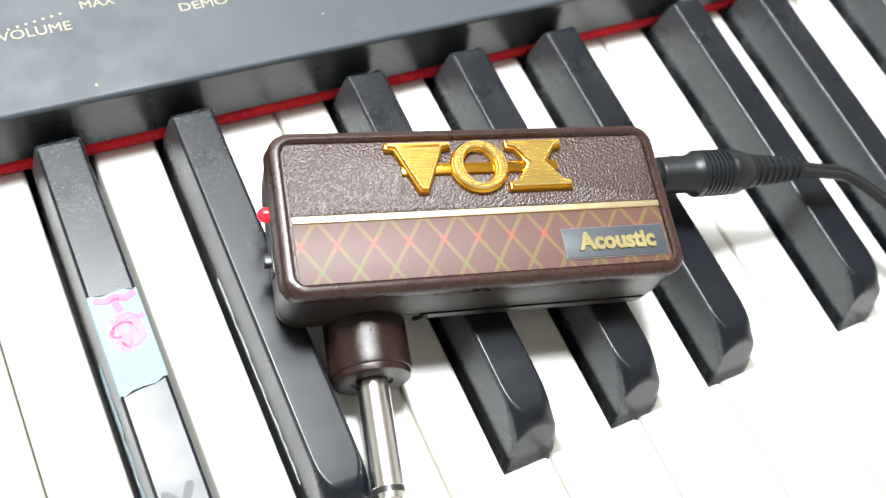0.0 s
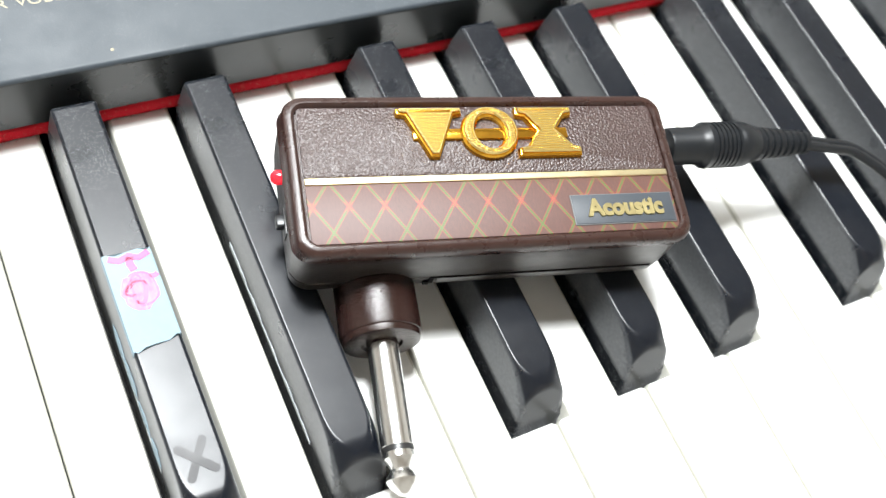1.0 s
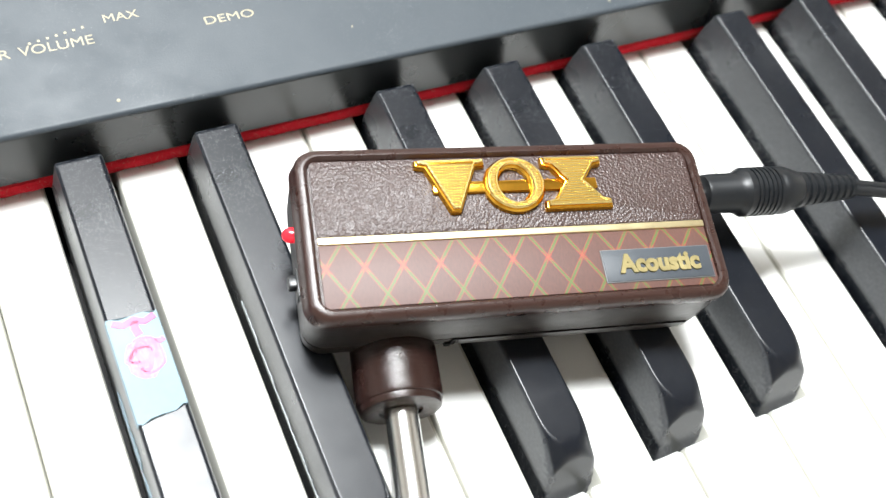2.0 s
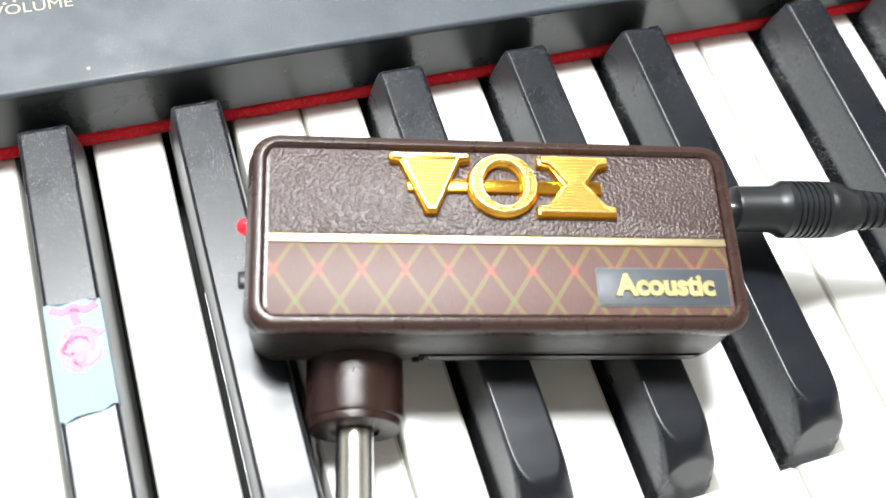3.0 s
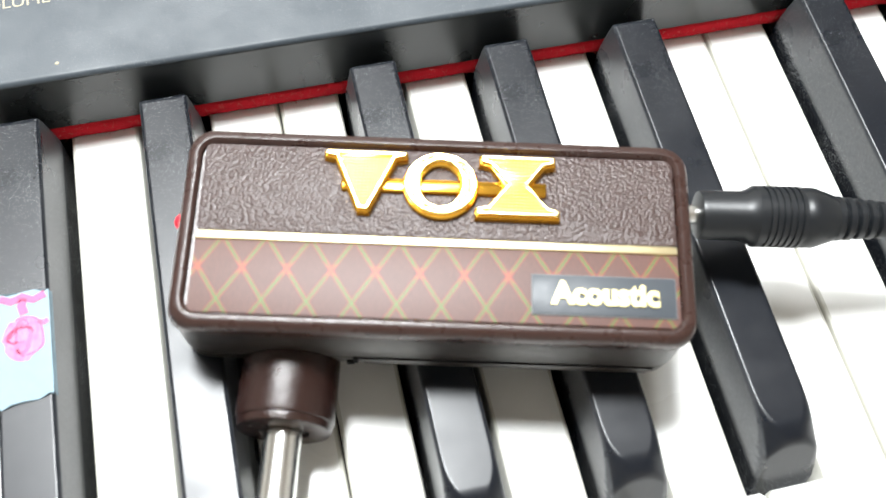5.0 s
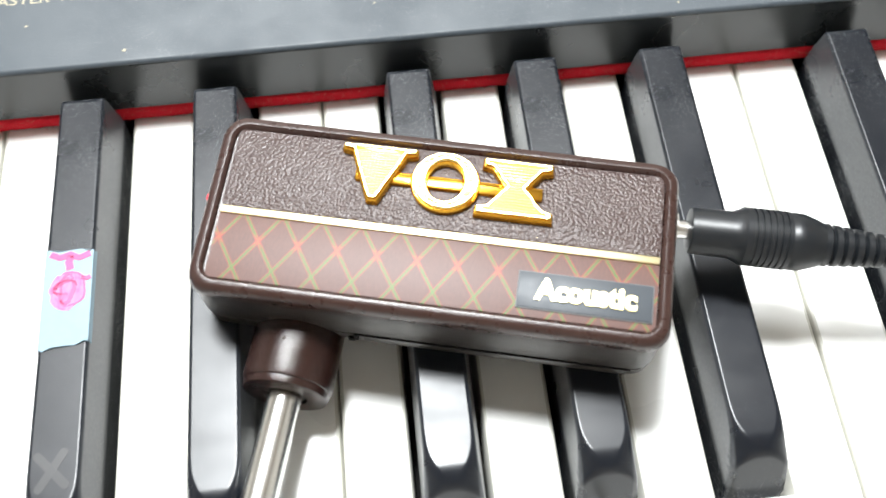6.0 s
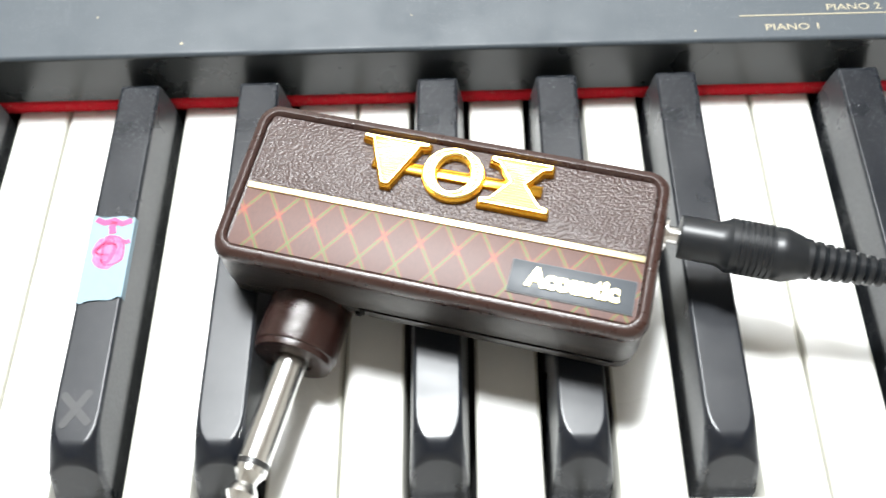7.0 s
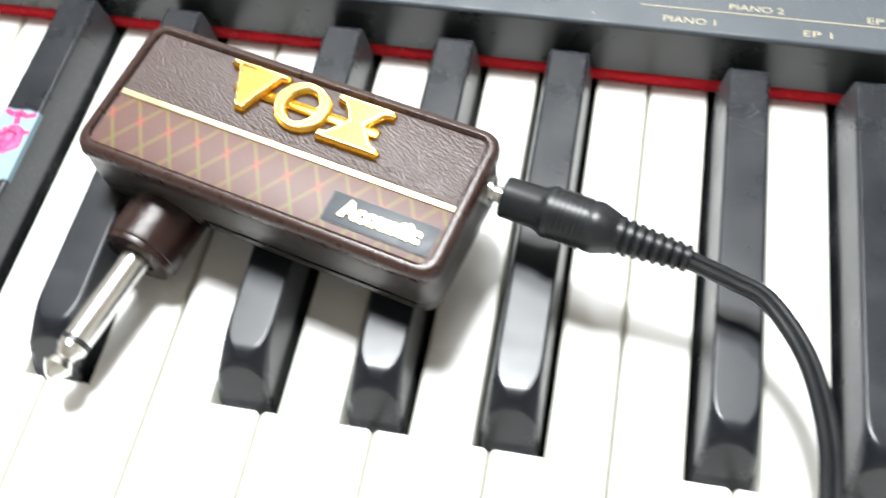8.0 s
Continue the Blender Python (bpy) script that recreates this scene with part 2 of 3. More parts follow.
def tube(points, r, n=12):
    """A round cord along points."""
    pts = [Vector(p) for p in points]
    up = Vector((0, 0, 1))
    loops = []
    for k, p in enumerate(pts):
        way = (pts[min(k + 1, len(pts) - 1)] - pts[max(k - 1, 0)]).normalized()
        side = way.cross(up).normalized() if abs(way.z) < 0.95 else Vector((1, 0, 0))
        over = side.cross(way)
        loops.append([p + r * (math.cos(2 * math.pi * j / n) * side + math.sin(2 * math.pi * j / n) * over) for j in range(n)])
    return loft(loops)


def glide(points, steps=8):
    """A smooth line through points."""
    p = [Vector(q) for q in points]
    p = [2 * p[0] - p[1], *p, 2 * p[-1] - p[-2]]
    out = []
    for a, b, c, d in zip(p, p[1:], p[2:], p[3:]):
        for k in range(steps):
            t = k / steps
            out.append(0.5 * (2 * b + (c - a) * t + (2 * a - 5 * b + 4 * c - d) * t * t + (3 * b - a - 3 * c + d) * t**3))
    return [*out, p[-2]]


def lettering(name, text, size, m, material, parent, thick=0.00004, width=None, bold=0.0):
    """Printed or raised words as a mesh, laid flat at the pose m; width: their full length."""
    cu = bpy.data.curves.new(name, "FONT")
    cu.body, cu.size, cu.extrude, cu.offset, cu.resolution_u = text, size, thick / 2, bold, 4
    tmp = new(name + "_draft", cu)
    bpy.context.view_layer.update()
    me = bpy.data.meshes.new_from_object(tmp.evaluated_get(bpy.context.evaluated_depsgraph_get()))
    bpy.data.objects.remove(tmp)
    xs = [v.co.x for v in me.vertices]
    k = width / (max(xs) - min(xs)) if width else 1.0
    for v in me.vertices:
        v.co = m @ Vector(((v.co.x - min(xs)) * k, v.co.y, v.co.z + thick / 2))
    me.materials.clear()
    me.materials.append(material)
    ob = new(name, me)
    ob.parent = parent
    return ob


# ---- the room round it ----
def room():
    for name, b, mat in (("floor", (-1.7, 1.8, -1.9, 1.2, -0.80, -0.72), WOOD), ("ceiling", (-1.7, 1.8, -1.9, 1.2, 1.72, 1.8), PLASTER),
                         ("wall_north", (-1.7, 1.8, 1.12, 1.2, -0.72, 1.72), PLASTER), ("wall_south", (-1.7, 1.8, -1.9, -1.82, -0.72, 1.72), PLASTER),
                         ("wall_west", (-1.7, -1.62, -1.82, 1.12, -0.72, 1.72), PLASTER), ("wall_east", (1.72, 1.8, -1.82, 1.12, -0.72, 1.72), PLASTER)):
        tagged(part(name, box(*b), mat), "plain painted room surface closing the place" if mat is PLASTER else "brown wooden floor under the piano", "wall" if "wall" in name else name, kind="structure")
    lamp = empty("ceiling_lamp", pose(LAMP[0], LAMP[1], LAMP[2]))
    tagged(lamp, "round white ceiling lamp hanging on a short rod", "lamp")
    part("housing", lathe([(0.0, 0.02), (0.08, 0.02), (0.125, 0.035), (0.13, 0.06), (0.06, 0.08), (0.0, 0.085)], pose(0, 0, 0, 0, -90, 0)), LAMPWHITE, lamp)
    part("rod", lathe([(0.008, 0.07), (0.008, 0.265), (0.03, 0.268), (0.03, 0.27)], pose(0, 0, 0, 0, -90, 0), 16), LAMPWHITE, lamp)
    tube_lamp = tagged(empty("tube_lamp", pose(*TUBE)), "broad white fluorescent ceiling lamp on two rods", "lamp")
    part("housing", box(-0.49, 0.49, -0.20, 0.20, 0.055, 0.10, 0.008), LAMPWHITE, tube_lamp)
    for x in (-0.35, 0.35):
        part("rod", lathe([(0.006, 0.09), (0.006, 0.268), (0.025, 0.269), (0.025, 0.27)], pose(x, 0, 0, 0, -90, 0), 16), LAMPWHITE, tube_lamp)


room()

# ---- the digital piano ----
P, OCT, X0 = 0.0235, 0.1645, 0.0015
FIRST, LAST = -5, 14
BLACKS = (0.0228, 0.0506, 0.0917, 0.1190, 0.1462)
SLOT = 0.0071
Y_FRONT, Y_BACK, Y_FACE, Z_PANEL = -0.050, 0.112, 0.0979, 0.0187

piano = tagged(empty("digital_piano", pose(0, 0, -0.72)), "black digital piano with white keys and red felt strip", "piano")


def place(ob, x=0.0, y=0.0, z=0.0):
    ob.location = (x, y, z + 0.72)
    return ob


left_end, right_end = X0 + FIRST * P, X0 + (LAST + 1) * P
place(part("keybed", box(left_end - 0.03, right_end + 0.03, -0.075, 0.32, -0.11, -0.022, 0.003), INSIDE, piano))
for x in (left_end - 0.028, right_end + 0.002):
    place(part("cheek_block", box(x, x + 0.026, -0.07, Y_FACE, -0.022, 0.019, 0.002), FACE, piano))
    place(part("side_panel", box(x, x + 0.026, -0.02, 0.30, -0.72, -0.11, 0.002), FACE, piano))


def control_panel():
    """The upper casing: a flat top with a rounded front edge and an upright glossy face."""
    prof = [(Y_FACE, 0.0039), (Y_FACE + 0.0003, Z_PANEL - 0.0012)]
    for k in range(6):
        a = math.pi / 2 * k / 5
        prof.append((Y_FACE + 0.0003 + 0.0011 * (1 - math.cos(a)), Z_PANEL - 0.0012 + 0.0012 * math.sin(a)))
    prof += [(0.31, Z_PANEL + 0.0005), (0.315, Z_PANEL - 0.005), (0.315, -0.022), (Y_BACK + 0.012, -0.022), (Y_BACK + 0.012, 0.0039)]
    bm = loft([[(x, y, z) for y, z in prof] for x in (left_end - 0.03, right_end + 0.03)])
    for f in bm.faces:
        f.material_index = 1 if f.normal.y < -0.8 or f.calc_center_median().y < Y_FACE + 0.0004 else 0
    return place(part("control_panel", bm, (PANEL, FACE), piano, "dark grey speckled top panel with printed words"))


def felt_body():
    """A thick felt strip with a soft, slightly uneven front edge."""
    rng = random.Random(4)
    loops = []
    n = 420
    for k in range(n + 1):
        j = [rng.uniform(-1, 1) * 0.00013 for _ in range(5)]
        x = left_end + (right_end - left_end) * k / n
        loops.append([(x, 0.1225, 0.0003), (x, 0.0976 + j[0], 0.0003), (x, 0.0972 + j[1], 0.0012 + j[3]), (x, 0.0973 + j[2], 0.0026 + j[0]), (x, 0.0976 + j[3], 0.0034 + j[4]), (x, 0.0984, 0.0039 + j[1]), (x, 0.1225, 0.0036)])
    return loft(loops)


panel = control_panel()


def felt_fuzz():
    """Loose fibres and lint that stand out from the felt's edge."""
    rng = random.Random(12)
    bm = bmesh.new()
    for _ in range(2600):
        p = Vector((rng.uniform(left_end, right_end), 0.0974, rng.uniform(0.0004, 0.0036)))
        way = Vector((rng.uniform(-1, 1), -rng.uniform(0.2, 1.0), rng.uniform(-0.5, 0.8))).normalized() * rng.uniform(0.0004, 0.0013)
        bow = Vector((rng.uniform(-1, 1), 0, rng.uniform(-1, 1))) * 0.00025
        side = Vector((rng.uniform(-1, 1), rng.uniform(-1, 1), rng.uniform(-1, 1))).normalized() * 0.00004
        v = [bm.verts.new(q) for q in (p - side, p + side, p + way * 0.5 + bow + side, p + way * 0.5 + bow - side, p + way)]
        bm.faces.new((v[0], v[1], v[2], v[3]))
        bm.faces.new((v[3], v[2], v[4]))
    return bm


felt = place(part("felt_strip", felt_body(), FELT, piano, "red felt strip with lint"))
part("felt_fuzz", felt_fuzz(), FUZZ, felt, "fine loose fibres of lint", smooth=False)


def print_word(text, x, y, width, size):
    ob = lettering("printed_word", text, size, pose(x, y, Z_PANEL + 0.00006), PRINT, panel, 0.00003, width)
    return ob


for text, x, y, width, size in (("MASTER", 0.0022, 0.1168, 0.0142, 0.0034), ("VOLUME", 0.0180, 0.1168, 0.0146, 0.0034), ("MAX", 0.0358, 0.1216, 0.0072, 0.0031), ("DEMO", 0.0556, 0.1163, 0.0108, 0.0031),
                                ("PIANO 1", 0.1664, 0.1008, 0.0118, 0.0027), ("PIANO 2", 0.1811, 0.1065, 0.0122, 0.0027), ("EP 1", 0.1977, 0.1004, 0.0062, 0.0027),
                                ("EP 2", 0.2117, 0.1063, 0.0064, 0.0027)):
    print_word(text, x, y, width, size)
part("printed_line", box(0.1610, 0.2500, 0.1052, 0.1055, Z_PANEL, Z_PANEL + 0.00012), PRINT, panel)
for k in range(7):
    part("printed_dot", lathe([(0.0, 0.0), (0.00032, 0.0), (0.00032, 0.00012), (0.0, 0.00012)], pose(0.0205 + 0.0018 * k, 0.1196 + 0.0003 * k, Z_PANEL, 0, -90, 0), 10), PRINT, panel)


for x, y, r in ((0.0331, 0.1016, 0.00042), (0.1505, 0.1012, 0.00028), (0.0860, 0.1085, 0.00025), (0.1240, 0.1150, 0.0003), (0.0120, 0.1105, 0.0003)):
    part("paint_chip", lathe([(0.0, 0.0), (r, 0.0), (r * 0.7, 0.00010), (0.0, 0.00012)], pose(x, y, Z_PANEL, 0, -90, 30), 7), PRINT, panel, "tiny pale chip")


def white_key(kind):
    """One white key of the octave (0 is C), with the cut-outs for its black neighbours."""
    left = {1: 0, 2: 1, 4: 2, 5: 3, 6: 4}.get(kind)
    right = {0: 0, 1: 1, 3: 2, 4: 3, 5: 4}.get(kind)
    g = 0.00013
    nick = 0.0009
    xl, xr, off = g, P - g, X0 + kind * P
    pts = [(xl, Y_FRONT), (xr, Y_FRONT)]
    if right is None:
        pts.append((xr, Y_BACK))
    else:
        cut = BLACKS[right] - off - SLOT
        pts += [(xr, -nick), (xr - nick, 0.0), (cut, 0.0), (cut, Y_BACK)]
    if left is None:
        pts.append((xl, Y_BACK))
    else:
        cut = BLACKS[left] - off + SLOT
        pts += [(cut, Y_BACK), (cut, 0.0), (xl + nick, 0.0), (xl, -nick)]
    bm = prism(pts, -0.0215, 0.0, 0.0008, 2)
    bm.normal_update()
    # Side faces and side bevels take a darker cream than the top.
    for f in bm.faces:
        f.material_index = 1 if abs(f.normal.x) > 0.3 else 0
    return bm


shapes = {}
for i in range(FIRST, LAST + 1):
    kind = i % 7
    if kind in shapes:
        ob = new("white_key", shapes[kind])
        ob.parent = piano
    else:
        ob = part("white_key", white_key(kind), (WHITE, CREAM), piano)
        shapes[kind] = ob.data
    place(ob, X0 + i * P, 0, random.uniform(-0.00012, 0.00012))


def key_field(p):
    """Signed distance to a black key for rows of points: sloping sides and front, rounded edges, widest rounding at the front's upper corners."""
    x, y, z = p[:, 0], p[:, 1], p[:, 2]

    def joined(r, *sides):
        u = [np.maximum(d + r, 0) for d in sides]
        return np.sqrt(sum(v * v for v in u)) + np.minimum(np.maximum.reduce(sides) + r, 0) - r

    top = (z - 0.0112 - 0.0135 * y + 85.0 * np.maximum(0.0092 - y, 0) ** 2) * 0.9999
    top = top / np.sqrt(1 + (170.0 * np.maximum(0.0092 - y, 0)) ** 2)
    front = (0.0012 + 0.40 * z - y) * 0.928
    back = (y - 0.0966 + 0.12 * z) * 0.993
    flank = (np.abs(x) - 0.0058 + 0.125 * np.maximum(z - 0.0022, 0)) * 0.995
    near = np.exp(-(((y - 0.0050) / 0.0046) ** 2) - ((z - 0.0100) / 0.0048) ** 2)
    body = joined(0.0007 + 0.0036 * near, joined(0.0010, top, back), flank)
    return joined(0.0007, body, front)


def black_key():
    """A black key, cast outwards from an inner line onto its field."""
    angles = [-90, -82, -75, -71, -68, -55, -35, -15, 5, 20, 32, 40] + list(range(44, 77)) + [79, 82, 86]
    angles = [radians(a) for a in angles + [90] + [180 - a for a in reversed(angles[1:])]]
    origins, ways = [], []
    for phi in [2, 6, 10, 15, 20, 25] + [28 + 1.55 * k for k in range(41)]:
        f = radians(phi)
        for a in angles:
            origins.append((0, 0.014, 0.003))
            ways.append((math.sin(f) * math.cos(a), -math.cos(f), math.sin(f) * math.sin(a)))
    for y in (0.0146, 0.0153, 0.0162, 0.0175, 0.019, 0.021, 0.024, 0.029, 0.038, 0.055, 0.075, 0.090, 0.0925, 0.0938, 0.0946, 0.0952, 0.0956):
        for a in angles:
            origins.append((0, y, 0.003 + 0.0135 * (y - 0.014)))
            ways.append((math.cos(a), 0, math.sin(a)))
    o, w = np.array(origins), np.array(ways)
    lo, hi = np.zeros(len(o)), np.full(len(o), 0.03)
    for _ in range(36):
        mid = (lo + hi) / 2
        p = o + w * mid[:, None]
        inside = (key_field(p) < 0) & (p[:, 2] > -0.012)
        lo, hi = np.where(inside, mid, lo), np.where(inside, hi, mid)
    p = o + w * lo[:, None]
    e = 2e-5
    grad = np.stack([key_field(p + e * d) - key_field(p - e * d) for d in np.eye(3)], 1)
    grad /= np.maximum(np.linalg.norm(grad, axis=1, keepdims=True), 1e-9)
    n = len(angles)
    rows = len(p) // n
    faces = [(r * n + k, (r + 1) * n + k, (r + 1) * n + (k + 1) % n, r * n + (k + 1) % n) for r in range(rows - 1) for k in range(n)]
    faces += [tuple(range(n)), tuple(range((rows - 1) * n, rows * n))[::-1]]
    me = bpy.data.meshes.new("black_key")
    me.from_pydata(p.tolist(), [], faces)
    me.shade_smooth()
    me.normals_split_custom_set_from_vertices([tuple(g) for g in grad])
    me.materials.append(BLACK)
    return me


first_black = None
tops = {}
for octave in range(-1, 3):
    for k, c in enumerate(BLACKS):
        x = c + octave * OCT
        if not left_end + 0.01 < x < right_end - 0.01:
            continue
        if first_black is None:
            first_black = ob = new("black_key", black_key())
            ob.parent = piano
        else:
            ob = new("black_key", first_black.data)
            ob.parent = piano
        tops[octave, k] = place(ob, x)

# ---- tape and marks on one black key ----
TAPED = BLACKS[0]


def paper_tape():
    tape = tagged(empty("paper_tape", pose(TAPED, 0.0485, 0.01180, 0.77)), "torn pale blue paper tape stuck round a black key", "tape")
    outer = [(-0.00486, -0.0011), (-0.00474, -0.0006), (-0.0045, 0.00006), (-0.0038, 0.00022), (0.0038, 0.00022), (0.0045, 0.00006), (0.00474, -0.0006), (0.00486, -0.0011)]
    outer = [tuple(p[:2]) for p in glide([(x, z, 0) for x, z in outer], 4)]
    ring = outer + [(x * 0.985, z - 0.0001) for x, z in reversed(outer)]
    loops = []
    for y, rag, slope in ((-0.0100, 0.00045, 0.16), (-0.0088, 0.0, 0.08), (0.0, 0.0, 0.0), (0.0088, 0.0, 0.0), (0.0099, 0.0004, -0.04)):
        jag = [random.uniform(-rag, rag) + slope * x for x, z in outer]
        loops.append([(x, y + j, z) for (x, z), j in zip(ring, jag + jag[::-1])])
    bm = loft(loops)
    part("paper", bm, TAPE, tape)

    def blot(cx, cy, rx, ry, seed):
        rng = random.Random(seed)
        pts = [(cx + rx * (1 + rng.uniform(-0.12, 0.12)) * math.cos(a), cy + ry * (1 + rng.uniform(-0.12, 0.12)) * math.sin(a)) for a in [2 * math.pi * k / 22 for k in range(22)]]
        return prism(pts, 0.00024, 0.00030)

    def stroke(points, width, seed):
        """A flat marker line of uneven width along points."""
        rng = random.Random(seed)
        line = [Vector((x, y, 0)) for x, y in points]
        left, right = [], []
        for k, p in enumerate(line):
            way = (line[min(k + 1, len(line) - 1)] - line[max(k - 1, 0)]).normalized()
            side = Vector((-way.y, way.x, 0)) * width * 0.5 * rng.uniform(0.75, 1.2)
            left.append(p + side), right.append(p - side)
        z0, z1 = 0.00028, 0.00034
        return loft([[(a.x, a.y, z0), (b.x, b.y, z0), (b.x, b.y, z1), (a.x, a.y, z1)] for a, b in zip(left, right)])

    part("ink_mark", blot(0.0002, 0.0014, 0.0034, 0.0039, 3), PINK, tape, "scribbled round pink marker blot")
    rng = random.Random(21)
    for turn in range(7):
        rx, ry, start, sweep = rng.uniform(0.0010, 0.0034), rng.uniform(0.0012, 0.0038), rng.uniform(0, 6.28), rng.uniform(1.6, 4.2)
        cx, cy = 0.0002 + rng.uniform(-0.0006, 0.0006), 0.0014 + rng.uniform(-0.0006, 0.0006)
        arc = [(cx + rx * (1 + 0.10 * math.sin(3 * a + turn)) * math.cos(a + start), cy + ry * math.sin(a + start)) for a in [sweep * k / 24 for k in range(25)]]
        part("ink_line", stroke(arc, rng.uniform(0.0003, 0.0008), turn), MAGENTA, tape, "darker pink marker line")
    part("ink_line", stroke([(-0.0036, 0.0094), (-0.0018, 0.0085), (0.0002, 0.0090), (0.0020, 0.0082), (0.0040, 0.0090)], 0.0013, 11), MAGENTA, tape, "pink marker stroke along the torn edge")
    part("ink_line", stroke([(0.0003, 0.0088), (0.0000, 0.0074), (0.0004, 0.0058)], 0.0014, 12), MAGENTA, tape, "short pink marker stroke")
    part("ink_line", stroke([(0.0026, 0.0040), (0.0036, 0.0036), (0.0043, 0.0040)], 0.0009, 13), MAGENTA, tape, "short pink marker stroke")

    rng = random.Random(8)
    for y, h, w in ((-0.0125, 0.0036, 0.0085), (-0.0200, 0.0022, 0.0080), (-0.0268, 0.0030, 0.0058), (-0.0040, 0.0026, 0.0100)):
        pts = [(w * 0.5 * (1 + rng.uniform(-0.3, 0.3)) * math.cos(a), h * 0.5 * (1 + rng.uniform(-0.3, 0.3)) * math.sin(a)) for a in [2 * math.pi * k / 9 for k in range(9)]]
        bm = prism(pts, 0.0, 0.00008)
        bm.transform(pose(-0.00574, y, -0.0098 + h * 0.4, 84, 0, -90))
        part("tape_scrap", bm, TAPE, tape, "torn leftover scrap of tape")


paper_tape()


def foot_strip(x, y0, y1, seed):
    """A ragged strip of old tape along the foot of a black key's flank."""
    rng = random.Random(seed)
    strip = tagged(empty("tape_strip", pose(x - 0.0058, (y0 + y1) / 2, 0.0)), "torn whitish strip of old tape along a black key's foot", "tape")
    half, count = (y1 - y0) / 2, 26
    upper = [(half - 2 * half * k / count, 0.0017 + rng.uniform(-0.0006, 0.0004)) for k in range(count + 1)]
    bm = prism([(-half, 0.0002), (half, 0.0002)] + upper, 0.0, 0.00010)
    bm.transform(Matrix(((0, 0, -1, 0), (1, 0, 0, 0), (0, 1, 0, 0), (0, 0, 0, 1))))
    part("film", bm, SCRAP, strip)


foot_strip(BLACKS[1], 0.0135, 0.0600, 5)
foot_strip(TAPED, 0.0180, 0.0440, 9)
mark = tagged(empty("pencil_cross", pose(TAPED - 0.0003, 0.0152, 0.01142, 0.77)), "grey pencil cross drawn on a black key", "mark")
for a, low in ((58, 0.0), (-46, 0.00003)):
    m = Matrix.Rotation(radians(a), 4, "Z")
    ends = [(side * 0.0037 + 0.00078 * math.cos(a), 0.00078 * math.sin(a)) for side, turn in ((1, -90), (-1, 90)) for a in [radians(turn + 22.5 * k) for k in range(9)]]
    bm = prism(ends, low, low + 0.00005)
    bm.transform(m)
    part("stroke", bm, PENCIL, mark)

# ---- the headphone amplifier ----
AMP = pose(0.0935, 0.0461, 0.0122, 0.75, 0, -14.3)
amp = tagged(empty("headphone_amplifier", AMP), "small brown plastic headphone amplifier lying on the black keys", "amplifier")
HT = 0.0184


def leaned(bm):
    """The case is a little thicker at its back than at its front."""
    for v in bm.verts:
        v.co.z *= 1 + 4.2 * v.co.y
    return bm


def swollen(bm):
    """The end with the light bulges out a little below the rim."""
    for v in bm.verts:
        if v.co.x < -0.0350:
            v.co.x -= 0.0004 if v.co.z > 0.0156 else 0.0011
    return bm


def amp_case():
    c = [(0.0396, 0.0156, 0.0038, 0.0041), (0.0405, 0.0165, 0.0042, 0.0043), (0.0406, 0.0166, 0.0042, 0.0048), (0.0407, 0.0167, 0.0042, 0.0090), (0.0407, 0.0167, 0.0042, 0.0138), (0.0408, 0.0168, 0.0042, 0.0142),
         (0.0411, 0.0171, 0.0042, 0.0148), (0.0413, 0.0173, 0.0043, 0.0160), (0.0412, 0.0172, 0.0042, 0.0172), (0.0408, 0.0168, 0.0040, 0.0180), (0.0401, 0.0161, 0.0036, HT),
         (0.0394, 0.0154, 0.0030, HT), (0.0389, 0.0149, 0.0026, HT - 0.0004), (0.0387, 0.0147, 0.0024, HT - 0.0010)]
    bm = loft([rounded(a, b, r, z) for a, b, r, z in c])
    swollen(bm)
    leaned(bm)
    for f in bm.faces:
        mid = f.calc_center_median()
        f.material_index = 1 if mid.z < 0.0140 * (1 + 4.2 * mid.y) else 0
    return part("case", bm, (BROWN, DARKBROWN), amp)


amp_case()
base = part("base_cover", leaned(swollen(loft([rounded(a, b, r, z) for a, b, r, z in ((0.0388, 0.0148, 0.003, 0.0), (0.0397, 0.0157, 0.0036, 0.0002), (0.0402, 0.0162, 0.0040, 0.0009), (0.0405, 0.0165, 0.0042, 0.0039), (0.0396, 0.0156, 0.0038, 0.0042))]))), DARKBROWN, amp, "dark lower cover with a seam")
door = part("battery_door", leaned(box(-0.0115, 0.0360, -0.01658, -0.0150, 0.0012, 0.0037, 0.0002)), DARKBROWN, amp)
part("door_seam", leaned(box(-0.0125, 0.0365, -0.01678, -0.0150, 0.00395, 0.00428)), SEAM, door)
part("door_latch", leaned(box(-0.0132, -0.0124, -0.01684, -0.0150, 0.0020, 0.00442)), SEAM, door)
part("door_latch", leaned(box(-0.0143, -0.0131, -0.01680, -0.0150, 0.0012, 0.0024)), SEAM, door)
FACE_Z = HT - 0.0010
part("vinyl_panel", leaned(loft([rounded(0.0386, 0.0077, 0.0008, FACE_Z - 0.0004, 4, 0, 0.0069), rounded(0.0386, 0.0077, 0.0008, FACE_Z + 0.00035, 4, 0, 0.0069), rounded(0.0383, 0.0074, 0.0006, FACE_Z + 0.0005, 4, 0, 0.0069)])), VINYL, amp, "brown leather-grained upper panel")
part("grille_cloth", leaned(box(-0.0386, 0.0386, -0.0146, -0.0024, FACE_Z - 0.0004, FACE_Z + 0.0003, 0.0001)), GRILLE, amp, "maroon panel with green and red diamonds")
